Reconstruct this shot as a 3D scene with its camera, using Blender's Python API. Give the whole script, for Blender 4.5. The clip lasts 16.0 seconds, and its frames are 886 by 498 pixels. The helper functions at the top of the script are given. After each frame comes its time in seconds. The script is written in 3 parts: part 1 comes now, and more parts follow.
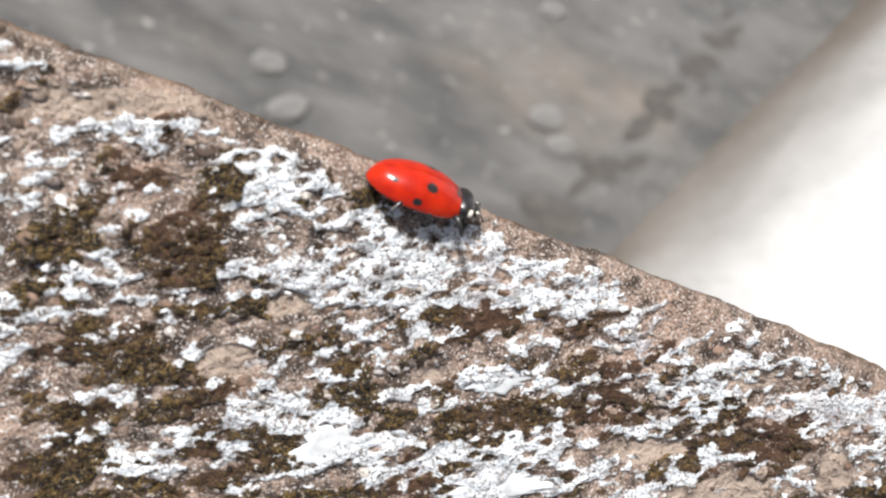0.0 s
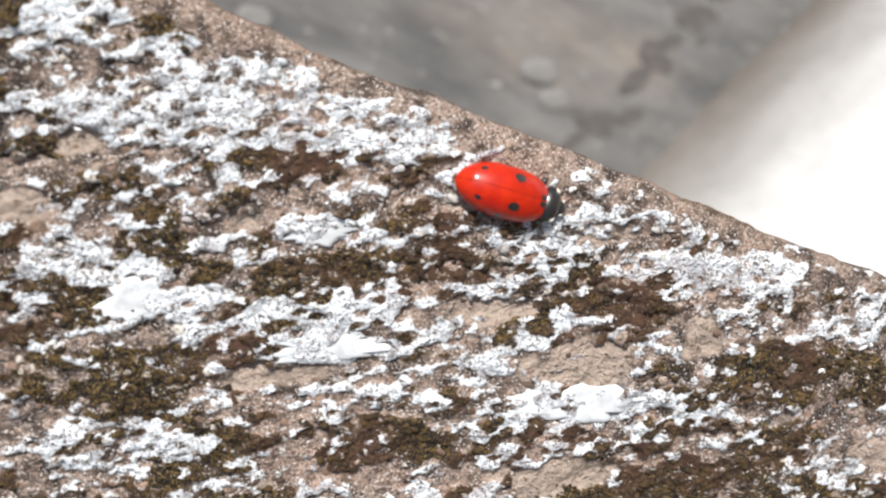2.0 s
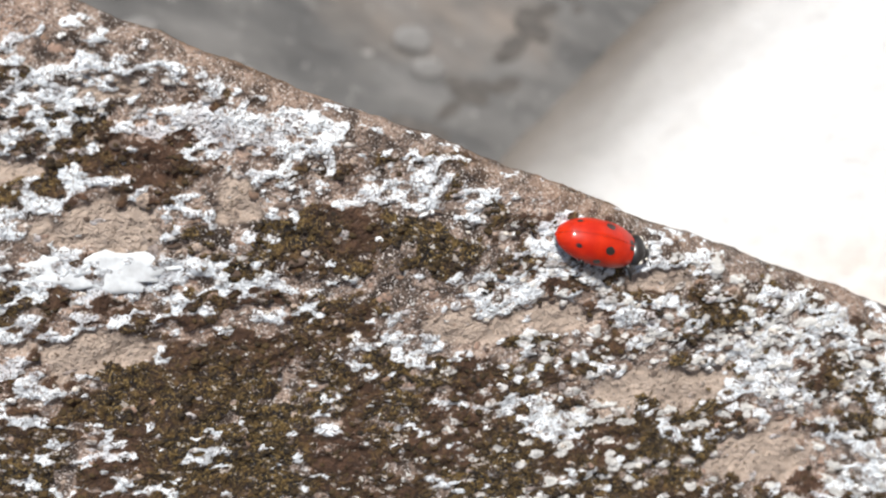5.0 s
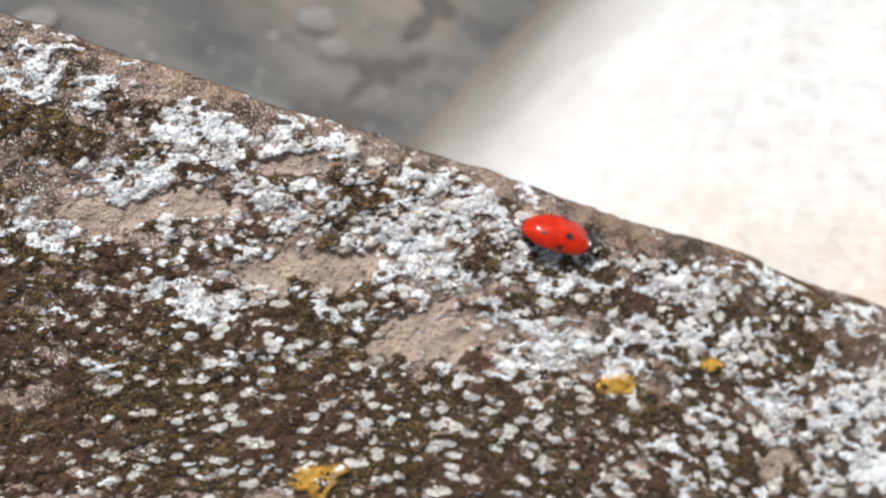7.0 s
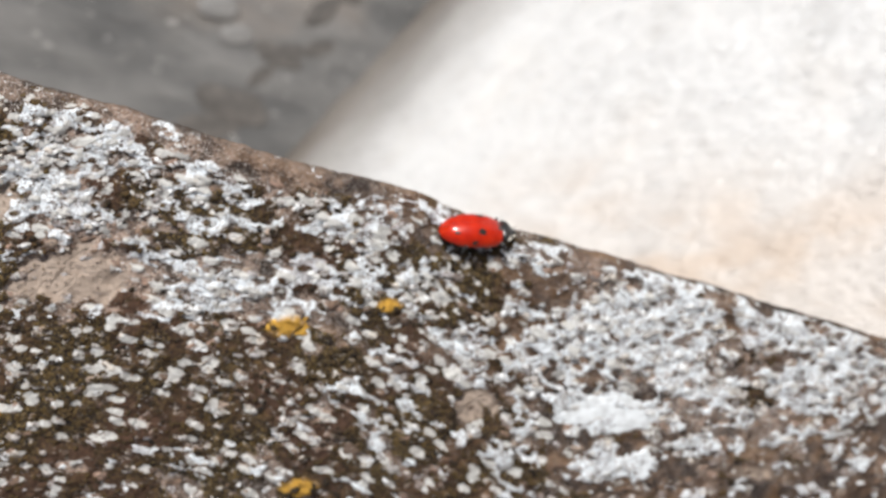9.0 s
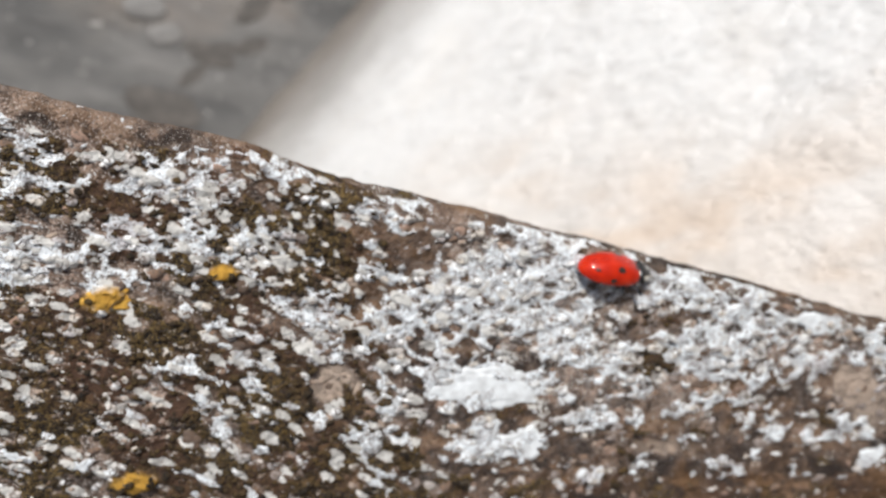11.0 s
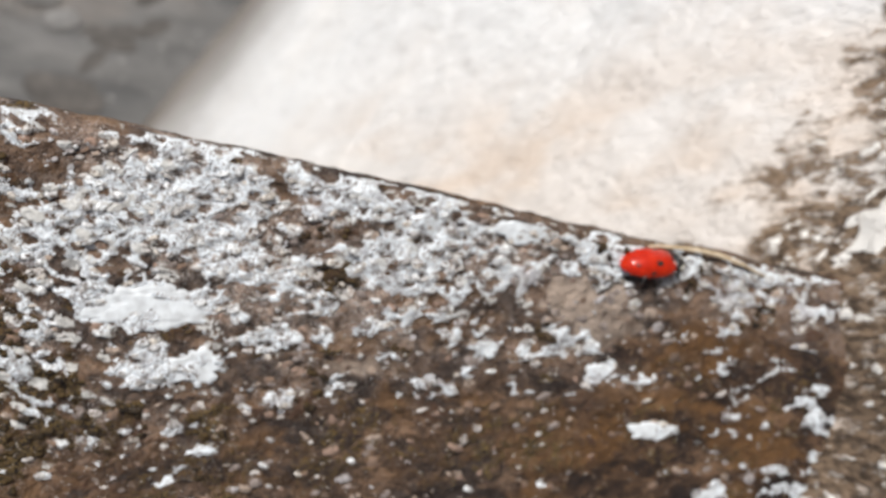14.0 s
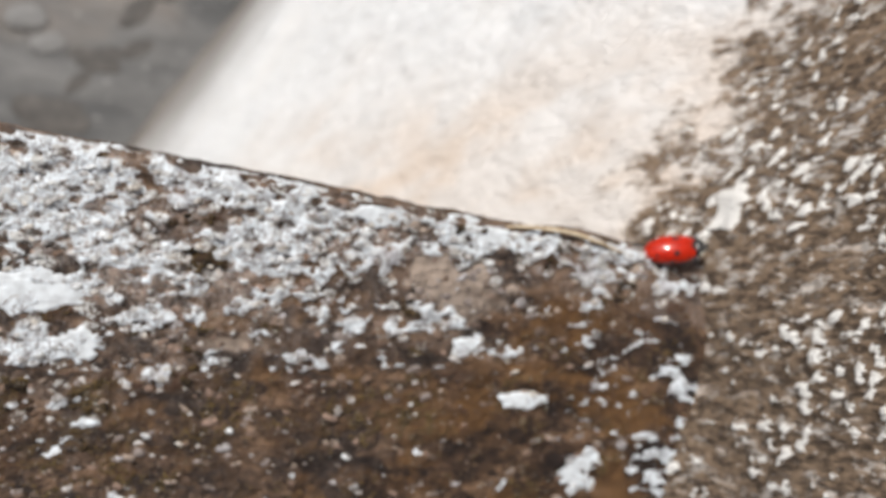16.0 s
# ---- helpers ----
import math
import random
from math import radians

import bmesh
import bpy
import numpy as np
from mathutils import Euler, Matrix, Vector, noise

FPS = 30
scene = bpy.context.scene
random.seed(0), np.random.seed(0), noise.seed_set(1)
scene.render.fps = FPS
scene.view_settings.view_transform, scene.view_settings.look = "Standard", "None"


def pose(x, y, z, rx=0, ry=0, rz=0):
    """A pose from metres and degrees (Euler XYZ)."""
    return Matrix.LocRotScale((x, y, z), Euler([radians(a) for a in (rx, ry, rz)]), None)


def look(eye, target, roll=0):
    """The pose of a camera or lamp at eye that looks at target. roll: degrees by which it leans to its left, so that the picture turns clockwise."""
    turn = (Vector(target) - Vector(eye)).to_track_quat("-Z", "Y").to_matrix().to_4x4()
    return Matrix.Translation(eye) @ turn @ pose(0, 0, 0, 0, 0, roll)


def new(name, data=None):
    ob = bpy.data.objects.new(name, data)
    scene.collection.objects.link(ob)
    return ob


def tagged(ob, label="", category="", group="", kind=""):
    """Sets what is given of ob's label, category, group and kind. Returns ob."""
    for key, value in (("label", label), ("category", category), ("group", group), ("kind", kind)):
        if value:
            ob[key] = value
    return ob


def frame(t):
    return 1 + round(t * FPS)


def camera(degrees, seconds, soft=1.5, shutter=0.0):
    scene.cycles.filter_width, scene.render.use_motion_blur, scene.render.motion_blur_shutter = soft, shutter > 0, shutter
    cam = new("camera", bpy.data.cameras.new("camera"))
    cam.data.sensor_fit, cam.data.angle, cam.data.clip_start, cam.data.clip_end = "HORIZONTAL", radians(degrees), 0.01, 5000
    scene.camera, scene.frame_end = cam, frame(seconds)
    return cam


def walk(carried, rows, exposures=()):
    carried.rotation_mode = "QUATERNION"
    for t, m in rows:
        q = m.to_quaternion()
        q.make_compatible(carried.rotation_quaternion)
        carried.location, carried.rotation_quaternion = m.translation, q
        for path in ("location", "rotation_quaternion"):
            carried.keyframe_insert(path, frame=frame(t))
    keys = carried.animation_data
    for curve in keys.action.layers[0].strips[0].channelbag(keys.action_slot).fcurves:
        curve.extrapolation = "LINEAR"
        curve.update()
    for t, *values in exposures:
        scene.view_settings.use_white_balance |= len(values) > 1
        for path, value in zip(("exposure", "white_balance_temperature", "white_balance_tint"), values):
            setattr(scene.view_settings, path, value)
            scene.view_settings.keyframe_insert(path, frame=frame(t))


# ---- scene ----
# Camera: a hand-held close view that follows the beetle along the ledge.
cam = camera(40.68, 16.0, soft=2.3)
cam.data.dof.use_dof = True
cam.data.dof.focus_distance = 0.074
cam.data.dof.aperture_fstop = 58.0
PATH = [
    (0, (-0.02546, -0.01038, 0.06130), (0.00885, 0.00222, -0.03178), 89.18),
    (0.5, (-0.02076, -0.00951, 0.05978), (0.01203, 0.00091, -0.03412), 90.92),
    (1, (-0.02005, -0.01165, 0.05940), (0.01239, -0.00174, -0.03467), 91.86),
    (1.5, (-0.01550, -0.01164, 0.05970), (0.01716, -0.00144, -0.03426), 91.45),
    (2, (-0.01133, -0.01353, 0.06119), (0.02149, -0.00321, -0.03270), 91.01),
    (2.5, (-0.00791, -0.01438, 0.06245), (0.02612, -0.00399, -0.03101), 90.88),
    (3, (-0.00519, -0.01456, 0.06378), (0.02896, -0.00386, -0.02959), 90.37),
    (3.2, (-0.00150, -0.01429, 0.06357), (0.03250, -0.00444, -0.02996), 91.42),
    (5.3, (0.01685, -0.01294, 0.06895), (0.05374, -0.00184, -0.02333), 90.72),
    (5.5, (0.01901, -0.01258, 0.07085), (0.05605, -0.00177, -0.02141), 91.03),
    (6, (0.02663, -0.01294, 0.07404), (0.06354, -0.00198, -0.01826), 89.74),
    (6.5, (0.03279, -0.01479, 0.07745), (0.06984, -0.00349, -0.01475), 88.47),
    (7, (0.03602, -0.01534, 0.07980), (0.07372, -0.00395, -0.01212), 88.43),
    (7.5, (0.04328, -0.01356, 0.08507), (0.08190, -0.00190, -0.00643), 88.55),
    (8, (0.04823, -0.01352, 0.08614), (0.08703, -0.00210, -0.00531), 88.81),
    (8.5, (0.05336, -0.01381, 0.08685), (0.09192, -0.00241, -0.00471), 88.35),
    (9, (0.06008, -0.01386, 0.08920), (0.09907, -0.00233, -0.00216), 87.62),
    (9.2, (0.06187, -0.01271, 0.09053), (0.10146, -0.00192, -0.00067), 88.69),
    (11.3, (0.07798, -0.01561, 0.08291), (0.11864, -0.00214, -0.00745), 82.96),
    (11.5, (0.08100, -0.01629, 0.08438), (0.12114, -0.00248, -0.00617), 81.96),
    (12, (0.08546, -0.01617, 0.08502), (0.12580, -0.00259, -0.00547), 81.82),
    (12.5, (0.09023, -0.01592, 0.08542), (0.13016, -0.00330, -0.00539), 82.58),
    (13, (0.09342, -0.01501, 0.08814), (0.13403, -0.00268, -0.00240), 83.20),
    (13.5, (0.09546, -0.01520, 0.08861), (0.13639, -0.00300, -0.00181), 83.28),
    (14, (0.10115, -0.01644, 0.09083), (0.14221, -0.00425, 0.00047), 82.58),
    (14.5, (0.10443, -0.01741, 0.09170), (0.14442, -0.00428, 0.00099), 80.42),
    (15, (0.10983, -0.01779, 0.09579), (0.14896, -0.00386, 0.00482), 78.18),
    (15.5, (0.11405, -0.01711, 0.09881), (0.15307, -0.00475, 0.00757), 79.66),
    (16, (0.11172, -0.01884, 0.10467), (0.15064, -0.00557, 0.01351), 78.97),
]
walk(cam, [(t, look(eye, target, roll)) for t, eye, target, roll in PATH],
     [(0, 0.29), (3.2, 0.23), (5.5, 0.12), (9, -0.06), (13, -0.13), (16, -0.16)])

# World and sun: bright hazy daylight from beyond the ledge.
SUN = Vector((-0.50, 0.36, 0.79)).normalized()
world = bpy.data.worlds.new("sky")
scene.world = world
world.use_nodes = True
wt = world.node_tree
sky = wt.nodes.new("ShaderNodeTexSky")
sky.sky_type = "NISHITA"
sky.sun_disc = False
sky.sun_elevation = math.asin(SUN.z)
sky.sun_rotation = math.atan2(SUN.x, SUN.y)
sky.dust_density = 3.0
wt.links.new(sky.outputs[0], wt.nodes["Background"].inputs[0])
wt.nodes["Background"].inputs[1].default_value = 0.080
sun = new("sun", bpy.data.lights.new("sun", "SUN"))
sun.data.energy = 5.0
sun.data.angle = radians(6)
sun.data.color = (1.0, 0.975, 0.945)
sun.matrix_basis = look(SUN * 5, (0, 0, 0))
scene.view_settings.exposure = -0.17


# ---------------------------------------------------------------- noise
RNG = np.random.RandomState(7)
TABLE = RNG.rand(256, 256)
TABLE2 = RNG.rand(256, 256)


def value_noise(x, y, size, shift=0):
    u, v = x / size + 31.7 * shift, y / size + 17.3 * shift
    iu, iv = np.floor(u).astype(int), np.floor(v).astype(int)
    fu, fv = u - iu, v - iv
    fu, fv = fu * fu * (3 - 2 * fu), fv * fv * (3 - 2 * fv)
    a, b = TABLE[iu & 255, iv & 255], TABLE[(iu + 1) & 255, iv & 255]
    c, d = TABLE[iu & 255, (iv + 1) & 255], TABLE[(iu + 1) & 255, (iv + 1) & 255]
    return (a * (1 - fu) + b * fu) * (1 - fv) + (c * (1 - fu) + d * fu) * fv


def fbm(x, y, size, octaves=4, shift=0):
    total, amp, norm = 0, 1.0, 0
    for k in range(octaves):
        total = total + amp * value_noise(x, y, size / 2 ** k, shift + k)
        norm += amp
        amp *= 0.55
    return total / norm


def cells(x, y, size, shift=0):
    """Distance to the nearest jittered seed, in cell units, and that seed's random number."""
    u, v = x / size + 5.3 * shift, y / size + 9.1 * shift
    iu, iv = np.floor(u).astype(int), np.floor(v).astype(int)
    best, pick = np.full(np.shape(u), 9.0), np.zeros(np.shape(u))
    for a in (-1, 0, 1):
        for b in (-1, 0, 1):
            ju, jv = iu + a, iv + b
            px = ju + TABLE[ju & 255, (jv + 11 * shift) & 255]
            py = jv + TABLE2[ju & 255, (jv + 11 * shift) & 255]
            d = np.hypot(u - px, v - py)
            near = d < best
            best = np.where(near, d, best)
            pick = np.where(near, TABLE2[(ju + 7) & 255, (jv + 3) & 255], pick)
    return best, pick


def ramp(v, lo, hi):
    t = np.clip((v - lo) / (hi - lo), 0, 1)
    return t * t * (3 - 2 * t)


def blob(x, y, spots, soft=0.4):
    """Union of soft lobed spots (x, y, rx, ry), in mm; spots lie aslant, as the growth does."""
    out = np.zeros(np.shape(x))
    wob = (fbm(x, y, 0.0022, 3, 5) - 0.5) * 1.5 + (fbm(x, y, 0.0007, 2, 6) - 0.5) * 0.7
    for cx, cy, rx, ry in spots:
        slant = 0.34 - 0.24 * min(max(cx / 150, 0), 1)
        near = np.nonzero(np.abs(x * 1000 - cx) < rx * 2.2)
        dx = x[near] * 1000 - cx
        d = np.hypot(dx / rx, (y[near] * 1000 - cy - slant * dx) / ry) + wob[near]
        out[near] = np.maximum(out[near], 1 - ramp(d, 0.95 - soft / 2, 0.95 + soft / 2))
    return out


# Patches of growth on the ledge, in mm: x, y and two radii.
WHITE_START = [(-18.4, -14.7, 1, 0.7), (-13.5, -12.4, 1.2, 0.8), (-12.1, -2.1, 1.9, 1.2), (-9.4, -6.7, 3.6, 1.2), (-8.6, -14, 2.2, 0.8), (-4.1, -15.2, 1.8, 1.4),
               (-3.1, -3.5, 4, 1.4), (0.9, -22.9, 2.9, 1), (3.7, -8.3, 2.1, 0.9), (6.1, -2.7, 2.8, 1.3), (6.9, -14.6, 3.1, 1), (16.5, -12.6, 1.6, 1.2),
               (20.2, -2.3, 2.3, 0.8), (22.5, -13.3, 4.4, 1.3), (26.5, -2.9, 3.3, 1.1), (27.5, -2.7, 4.9, 1.2), (31.3, -1.6, 3, 1.3), (38.7, -2.7, 4.3, 1),
               (39.9, -12.1, 2.2, 1.6)]
WHITE_MIDDLE = [(50.1, -2.7, 2.6, 1.6), (51.9, -3.7, 1.5, 0.8), (53.7, -14.5, 2.8, 1.7), (66.9, -6.9, 2.9, 2), (68.2, -2.7, 3.5, 1.2), (80.4, -2, 3.6, 1.5),
                (81.7, -10.9, 4.2, 2), (89.8, -3.5, 2.9, 1.3), (94.2, -1.6, 6.8, 1.2), (104.5, -10.6, 2.4, 3), (107.3, -0.7, 3.1, 1.2), (107.5, -0.6, 2.8, 1.1),
                (110.3, -9.5, 2.6, 1.2), (111.6, -19.8, 2.9, 1.3), (115.2, -7, 6.1, 1.9), (116.4, -3.9, 4.2, 1.8), (119.5, -13.3, 5, 1.7), (120.4, -13.5, 4.2, 1.8),
                (120.6, 0, 5.1, 1.2)]
WHITE_END = [(120.8, -0.5, 4.5, 0.8), (122.6, -2.9, 4.7, 2.1), (124.7, -17.7, 2.3, 1.6), (130.4, -19.7, 3, 1.4), (131.1, -8.3, 3.1, 1.4), (136.5, -2.2, 3.8, 1.3),
             (141.8, -2.9, 5.5, 1.9), (143.9, -22.5, 2.3, 1), (149.4, -6, 3.5, 1.4), (150, -1.3, 2.9, 1.2), (160.5, -2, 3.4, 1.2), (161.7, -13.2, 1.3, 1.2),
             (165.3, -2.2, 3, 1.3), (169.4, -17.9, 2.7, 0.9), (175.2, -2.8, 3.3, 2.1), (179.1, -25, 3.1, 2.4), (181.1, -15.6, 2.8, 1.6)]
WHITE_MORE = [(118.6, -2.7, 5, 1.7), (123.5, -6.8, 5.2, 2.3), (121.3, -18.7, 3.8, 2.9), (131.5, -1.9, 4.5, 1.6), (129.8, -14.3, 4.7, 1.6), (138.5, -6, 6.3, 2.3), (42.1, -12.9, 3.8, 1.9), (46.1, -8.2, 2.6, 2.3), (123.5, -26, 4.3, 2.2)]
BARE = [(-21.2, -1.4, 5.2, 0.9), (-11.1, -12.2, 1.5, 1), (-9.3, -8.1, 1.1, 0.6), (-0.1, -9.3, 1.3, 0.8), (5.1, -16.9, 3.4, 0.8), (15.8, -9.5, 2.6, 0.8),
        (19.8, -3.2, 1.2, 0.6), (22.1, -10.8, 4, 1.5), (23.8, -18.4, 4.1, 1.4), (28.6, -7.4, 1.6, 0.9), (28.7, -6.9, 1.6, 1.1), (45.8, -10.1, 2.7, 1.3),
        (50.9, -7.5, 1.9, 0.9), (52, -7.4, 1.7, 0.7), (56.9, -3.1, 2.4, 0.8), (60, -9.6, 4.5, 1.4), (61.1, -9.6, 3.5, 1.6), (70.4, -12.3, 3.5, 2.1),
        (71.6, -13.1, 3.7, 1.6), (106.9, -15.5, 2.3, 1.5), (138.3, -15.9, 3.2, 1), (158.1, -6.8, 4.2, 2.2), (161.5, -8.4, 3.8, 2)]
MOSS_START = [(-22.1, -8.7, 1.9, 2), (-20.6, -4.9, 1.7, 1.1), (-18.6, -21.9, 1.8, 1), (-16.2, -14, 1.7, 1.5), (-15.4, -6.9, 2.5, 3.5), (-8.9, -20.9, 6.6, 2.1),
              (-7.9, -1.6, 1.1, 0.6), (-4.3, -11.3, 1.8, 1.2), (-3.5, -20.5, 4.5, 1.4), (0.6, -5.7, 2.8, 0.8), (3.7, -11, 3.7, 1.5), (4.6, -10.6, 4.7, 1.4),
              (5.8, -26.8, 9, 1.4), (12.1, -20.1, 2.7, 1.5), (19.6, -7.2, 2.4, 1.4), (22, -6.8, 3.4, 1.5), (22.7, -6.5, 2.5, 1.7), (28.1, -26.9, 2.8, 1.6),
              (28.8, -20.8, 4.8, 1.4), (30.6, -18, 4.3, 1.8)]
MOSS_END = [(33.5, -8.5, 4.7, 1.6), (33.9, -14.9, 3.6, 2), (35.8, -6.8, 6, 1.8), (39.4, -5.3, 6.1, 1.6), (47.8, -27.1, 5.5, 2.5), (49.8, -4.8, 1.6, 0.8),
            (50.6, -18, 7.8, 1.7), (59, -14.8, 3.8, 1.7), (61.4, -24, 6.8, 2.2), (71.2, -17.1, 7.9, 1.6), (72.9, -5, 1.8, 1.3), (78.8, -21.8, 8.9, 2.1),
            (82.1, -17.5, 9, 2.1), (85, -14.4, 7.7, 2), (92.3, -14.4, 3.9, 1.7), (95.6, -4.9, 4.8, 1.4), (104.2, -22.5, 7.1, 2), (104.5, -16.6, 5.3, 1.9),
            (133.5, -4.5, 3, 1.4), (134.3, -8.3, 2.3, 1.2), (141.2, -20.1, 5.2, 1.4)]
DARK = [(133.5, -4.5, 3.1, 1.4), (134.3, -8.3, 2.3, 1.2), (85, -14.4, 6.8, 1.5), (72.9, -5, 1.6, 1.1), (-3.5, -20.5, 4.2, 1.2), (-15.8, -6.7, 2.3, 3), (22, -6.8, 3.1, 1.2), (4, -10.8, 4.4, 1.2),
        (35.7, -6.6, 5.3, 1.3), (31, -17.9, 3.8, 1.5), (-22.3, -8.8, 1.9, 1.8), (3.8, -11.2, 3.5, 1.4), (152, -23.1, 8.7, 2.1), (158.1, -28.1, 5.5, 1.6), (152.5, -19.9, 10.6, 2.2),
        (158.7, -19.8, 10.1, 3.7), (12.4, -19.2, 5.8, 1.7), (5.7, -25.7, 4.9, 1.3), (60.4, -20.5, 8.4, 2.5)]
YELLOW = [(88.2, -12.1, 1.6, 1.1), (95.7, -8.7, 1.2, 0.6), (67.1, -25.4, 2, 1.1), (94.3, -25.9, 1.8, 1)]

GROUND = -0.30
SLOPE = radians(20)
TILT = pose(0, 0, 0, 20, 0, 0)  # the ledge's top slopes down from its outer edge


def wall_top(y):
    """Where the wall's face stands, at the height of the ledge."""
    return 0.1845 + 0.05 * y + 0.25 * np.sqrt(y * y + 0.0001)


def wall_gap(x, y):
    return wall_top(y) - x


def aslant(x, y):
    """Coordinates along and across the drift of the growth, which runs aslant to the edge."""
    u = np.clip(x, 0, 0.15)
    run = 0.34 * np.minimum(x, 0) + 0.34 * u - 0.12 * u * u / 0.15 + 0.10 * np.maximum(x - 0.15, 0)
    # towards the wall the crusts grow coarser
    late = np.maximum(x - 0.075, 0)
    small = 1 - 0.34 * ramp(x, 0.065, 0.125)
    return 0.60 * (x - 0.34 * late), (y - run) * small


def growth(x, y):
    """What covers the ledge at a place: white crust, dark moss, bare stone, yellow crust, pale granules, dirt."""
    along = (x - 0.004) / 1.22
    early = 1 - ramp(along, 0.014, 0.034)
    mid = ramp(along, 0.028, 0.05) * (1 - ramp(along, 0.080, 0.098))
    band = ramp(along, 0.078, 0.092) * (1 - ramp(along, 0.128, 0.142)) * (1 - ramp(-y, 0.012, 0.019))
    late = ramp(along, 0.085, 0.11)
    dirt = ramp(along + 0.035 * (fbm(x, y, 0.012, 3, 9) - 0.5) + 0.035 * (fbm(x, y, 0.0028, 4, 16) - 0.5) - 0.9 * (y + 0.012), 0.116, 0.140) * ramp(-y, 0.003, 0.008)
    dirt = np.maximum(dirt, ramp(along - 1.4 * (y + 0.02) + 0.02 * (fbm(x, y, 0.01, 3, 10) - 0.5) + 0.03 * (fbm(x, y, 0.0028, 4, 17) - 0.5), 0.088, 0.112) * ramp(-y, 0.010, 0.015) * 0.9)
    w, v = aslant(x, y)
    coarse, medium, small = fbm(w, v, 0.006, 3, 1), fbm(w, v, 0.0019, 3, 2), fbm(w, v, 0.0007, 3, 3)
    inner = ramp(-y, 0.009, 0.016) * ramp(along, 0.012, 0.026) * (1 - band)
    n = 0.485 + 0.38 * (coarse - 0.5) + 0.54 * (medium - 0.5) + 0.85 * (small - 0.5)
    rim = 1 - ramp(-y + (medium - 0.5) * 0.004, 0.0002, 0.0017)
    rim = np.maximum(rim * (1 - 0.5 * ramp(along, 0.012, 0.03)) * (1 - 0.85 * late), (1 - ramp(-y, 0.0012, 0.0026)) * np.exp(-((along - 0.068) / 0.009) ** 4))
    patches, stone, tufts = blob(x, y, WHITE_START + WHITE_MIDDLE + WHITE_END + WHITE_MORE, 0.6), blob(x, y, BARE), blob(x, y, MOSS_START + MOSS_END, 0.9)
    dark = blob(x, y, DARK, 0.7)
    white = ramp(n - 0.20 * dark + 0.25 * patches - 0.34 * stone - 0.13 * tufts - 0.035 * mid * ramp(-y, 0.004, 0.012) - 0.19 * dirt - 0.35 * rim - 0.065 * inner + 0.06 * band
                 + 0.05 * (1 - ramp(-y, 0.003, 0.010)) + 0.02 * late + 0.035 * early - 0.05 * ramp(-y, 0.015, 0.021) * ramp(along, 0.010, 0.022) * (1 - ramp(along, 0.055, 0.075)), 0.465, 0.615)
    outer = ramp(y, 0.0004, 0.0016)
    white = white * (1 - 0.8 * outer)
    corner = (1 - ramp(wall_gap(x, y), 0.004, 0.020)) * ramp(-y, 0.006, 0.010)
    white = np.maximum(white, corner * ramp(fbm(x, y, 0.004, 4, 15), 0.50, 0.66) * 0.75)
    line = ramp(y + 0.0008 * (medium - 0.5), 0.0002, 0.0008) * late
    white = white * (1 - 0.85 * line)
    # the same mask also darkens the outer face, the late edge line and the rim
    dirt = np.maximum(dirt, np.maximum(np.maximum(0.75 * outer, line), 0.55 * rim * (1 - 0.8 * early)))
    dots, pick = cells(w, v, 0.0007, 2)
    white = white * (1 - ramp(0.36 - dots, -0.04, 0.06) * (pick > 0.30) * (1 - 0.5 * patches))
    holes, pick = cells(w, v, 0.0013, 4)
    white = white * (1 - ramp(0.34 - holes + 0.5 * (small - 0.5), -0.05, 0.08) * (pick > 0.55) * (1 - 0.6 * patches))
    m = 0.475 + 0.45 * (fbm(w, v, 0.006, 3, 4) - 0.5) + 0.7 * (fbm(w, v, 0.0012, 3, 5) - 0.5)
    moss = ramp(m + 0.24 * dark + 0.08 * inner - 0.07 * band + 0.13 * tufts + 0.07 * mid * ramp(-y, 0.004, 0.01) - 0.3 * stone - 0.25 * rim - 0.05 * late - 0.015 * early + 0.05 * ramp(-y, 0.015, 0.021) * ramp(along, 0.010, 0.022) * (1 - ramp(along, 0.06, 0.08)), 0.46, 0.56) * (1 - 0.8 * white) * (1 - 0.6 * dirt)
    yellow = blob(x, y, YELLOW)
    grain, pick2 = cells(w, v, 0.0009, 3)
    grain = grain + 0.5 * (small - 0.5)
    bits, pick3 = cells(w, v, 0.0005, 5)
    clump = ramp(fbm(w, v, 0.0030, 3, 18), 0.40, 0.60)
    pale = np.maximum((1 - ramp(grain, 0.24, 0.38)) * (pick2 > 0.5), (1 - ramp(bits, 0.26, 0.42)) * (pick3 > 0.6) * clump * (0.5 + 0.5 * ramp(y, -0.014, -0.006)))
    pale = pale * np.clip(0.32 + 0.68 * mid + 0.25 * ramp(along, 0.03, 0.05), 0, 1) * (1 - 0.7 * dirt) * (1 - rim) * (1 - stone)
    soil = 0.75 * ramp(along, 0.055, 0.085) * ramp(fbm(w, v, 0.0035, 4, 23), 0.34, 0.56) * (1 - 0.8 * stone)
    return white, moss * (1 - pale), stone, yellow, pale, np.maximum(dirt, soil)


def relief(x, y):
    """Height of the ledge's worn surface over its plane."""
    h = 0.0012 * (fbm(x, y, 0.02, 2, 12) - 0.5) + 0.0007 * (fbm(x, y, 0.004, 3, 13) - 0.5) + 0.0006 * (fbm(x, y, 0.0011, 3, 14) - 0.5)
    gap = wall_gap(x, y)
    return h + 0.004 * np.clip(1 - gap / 0.018, 0, 1) ** 3 * ramp(-y, 0.001, 0.009)


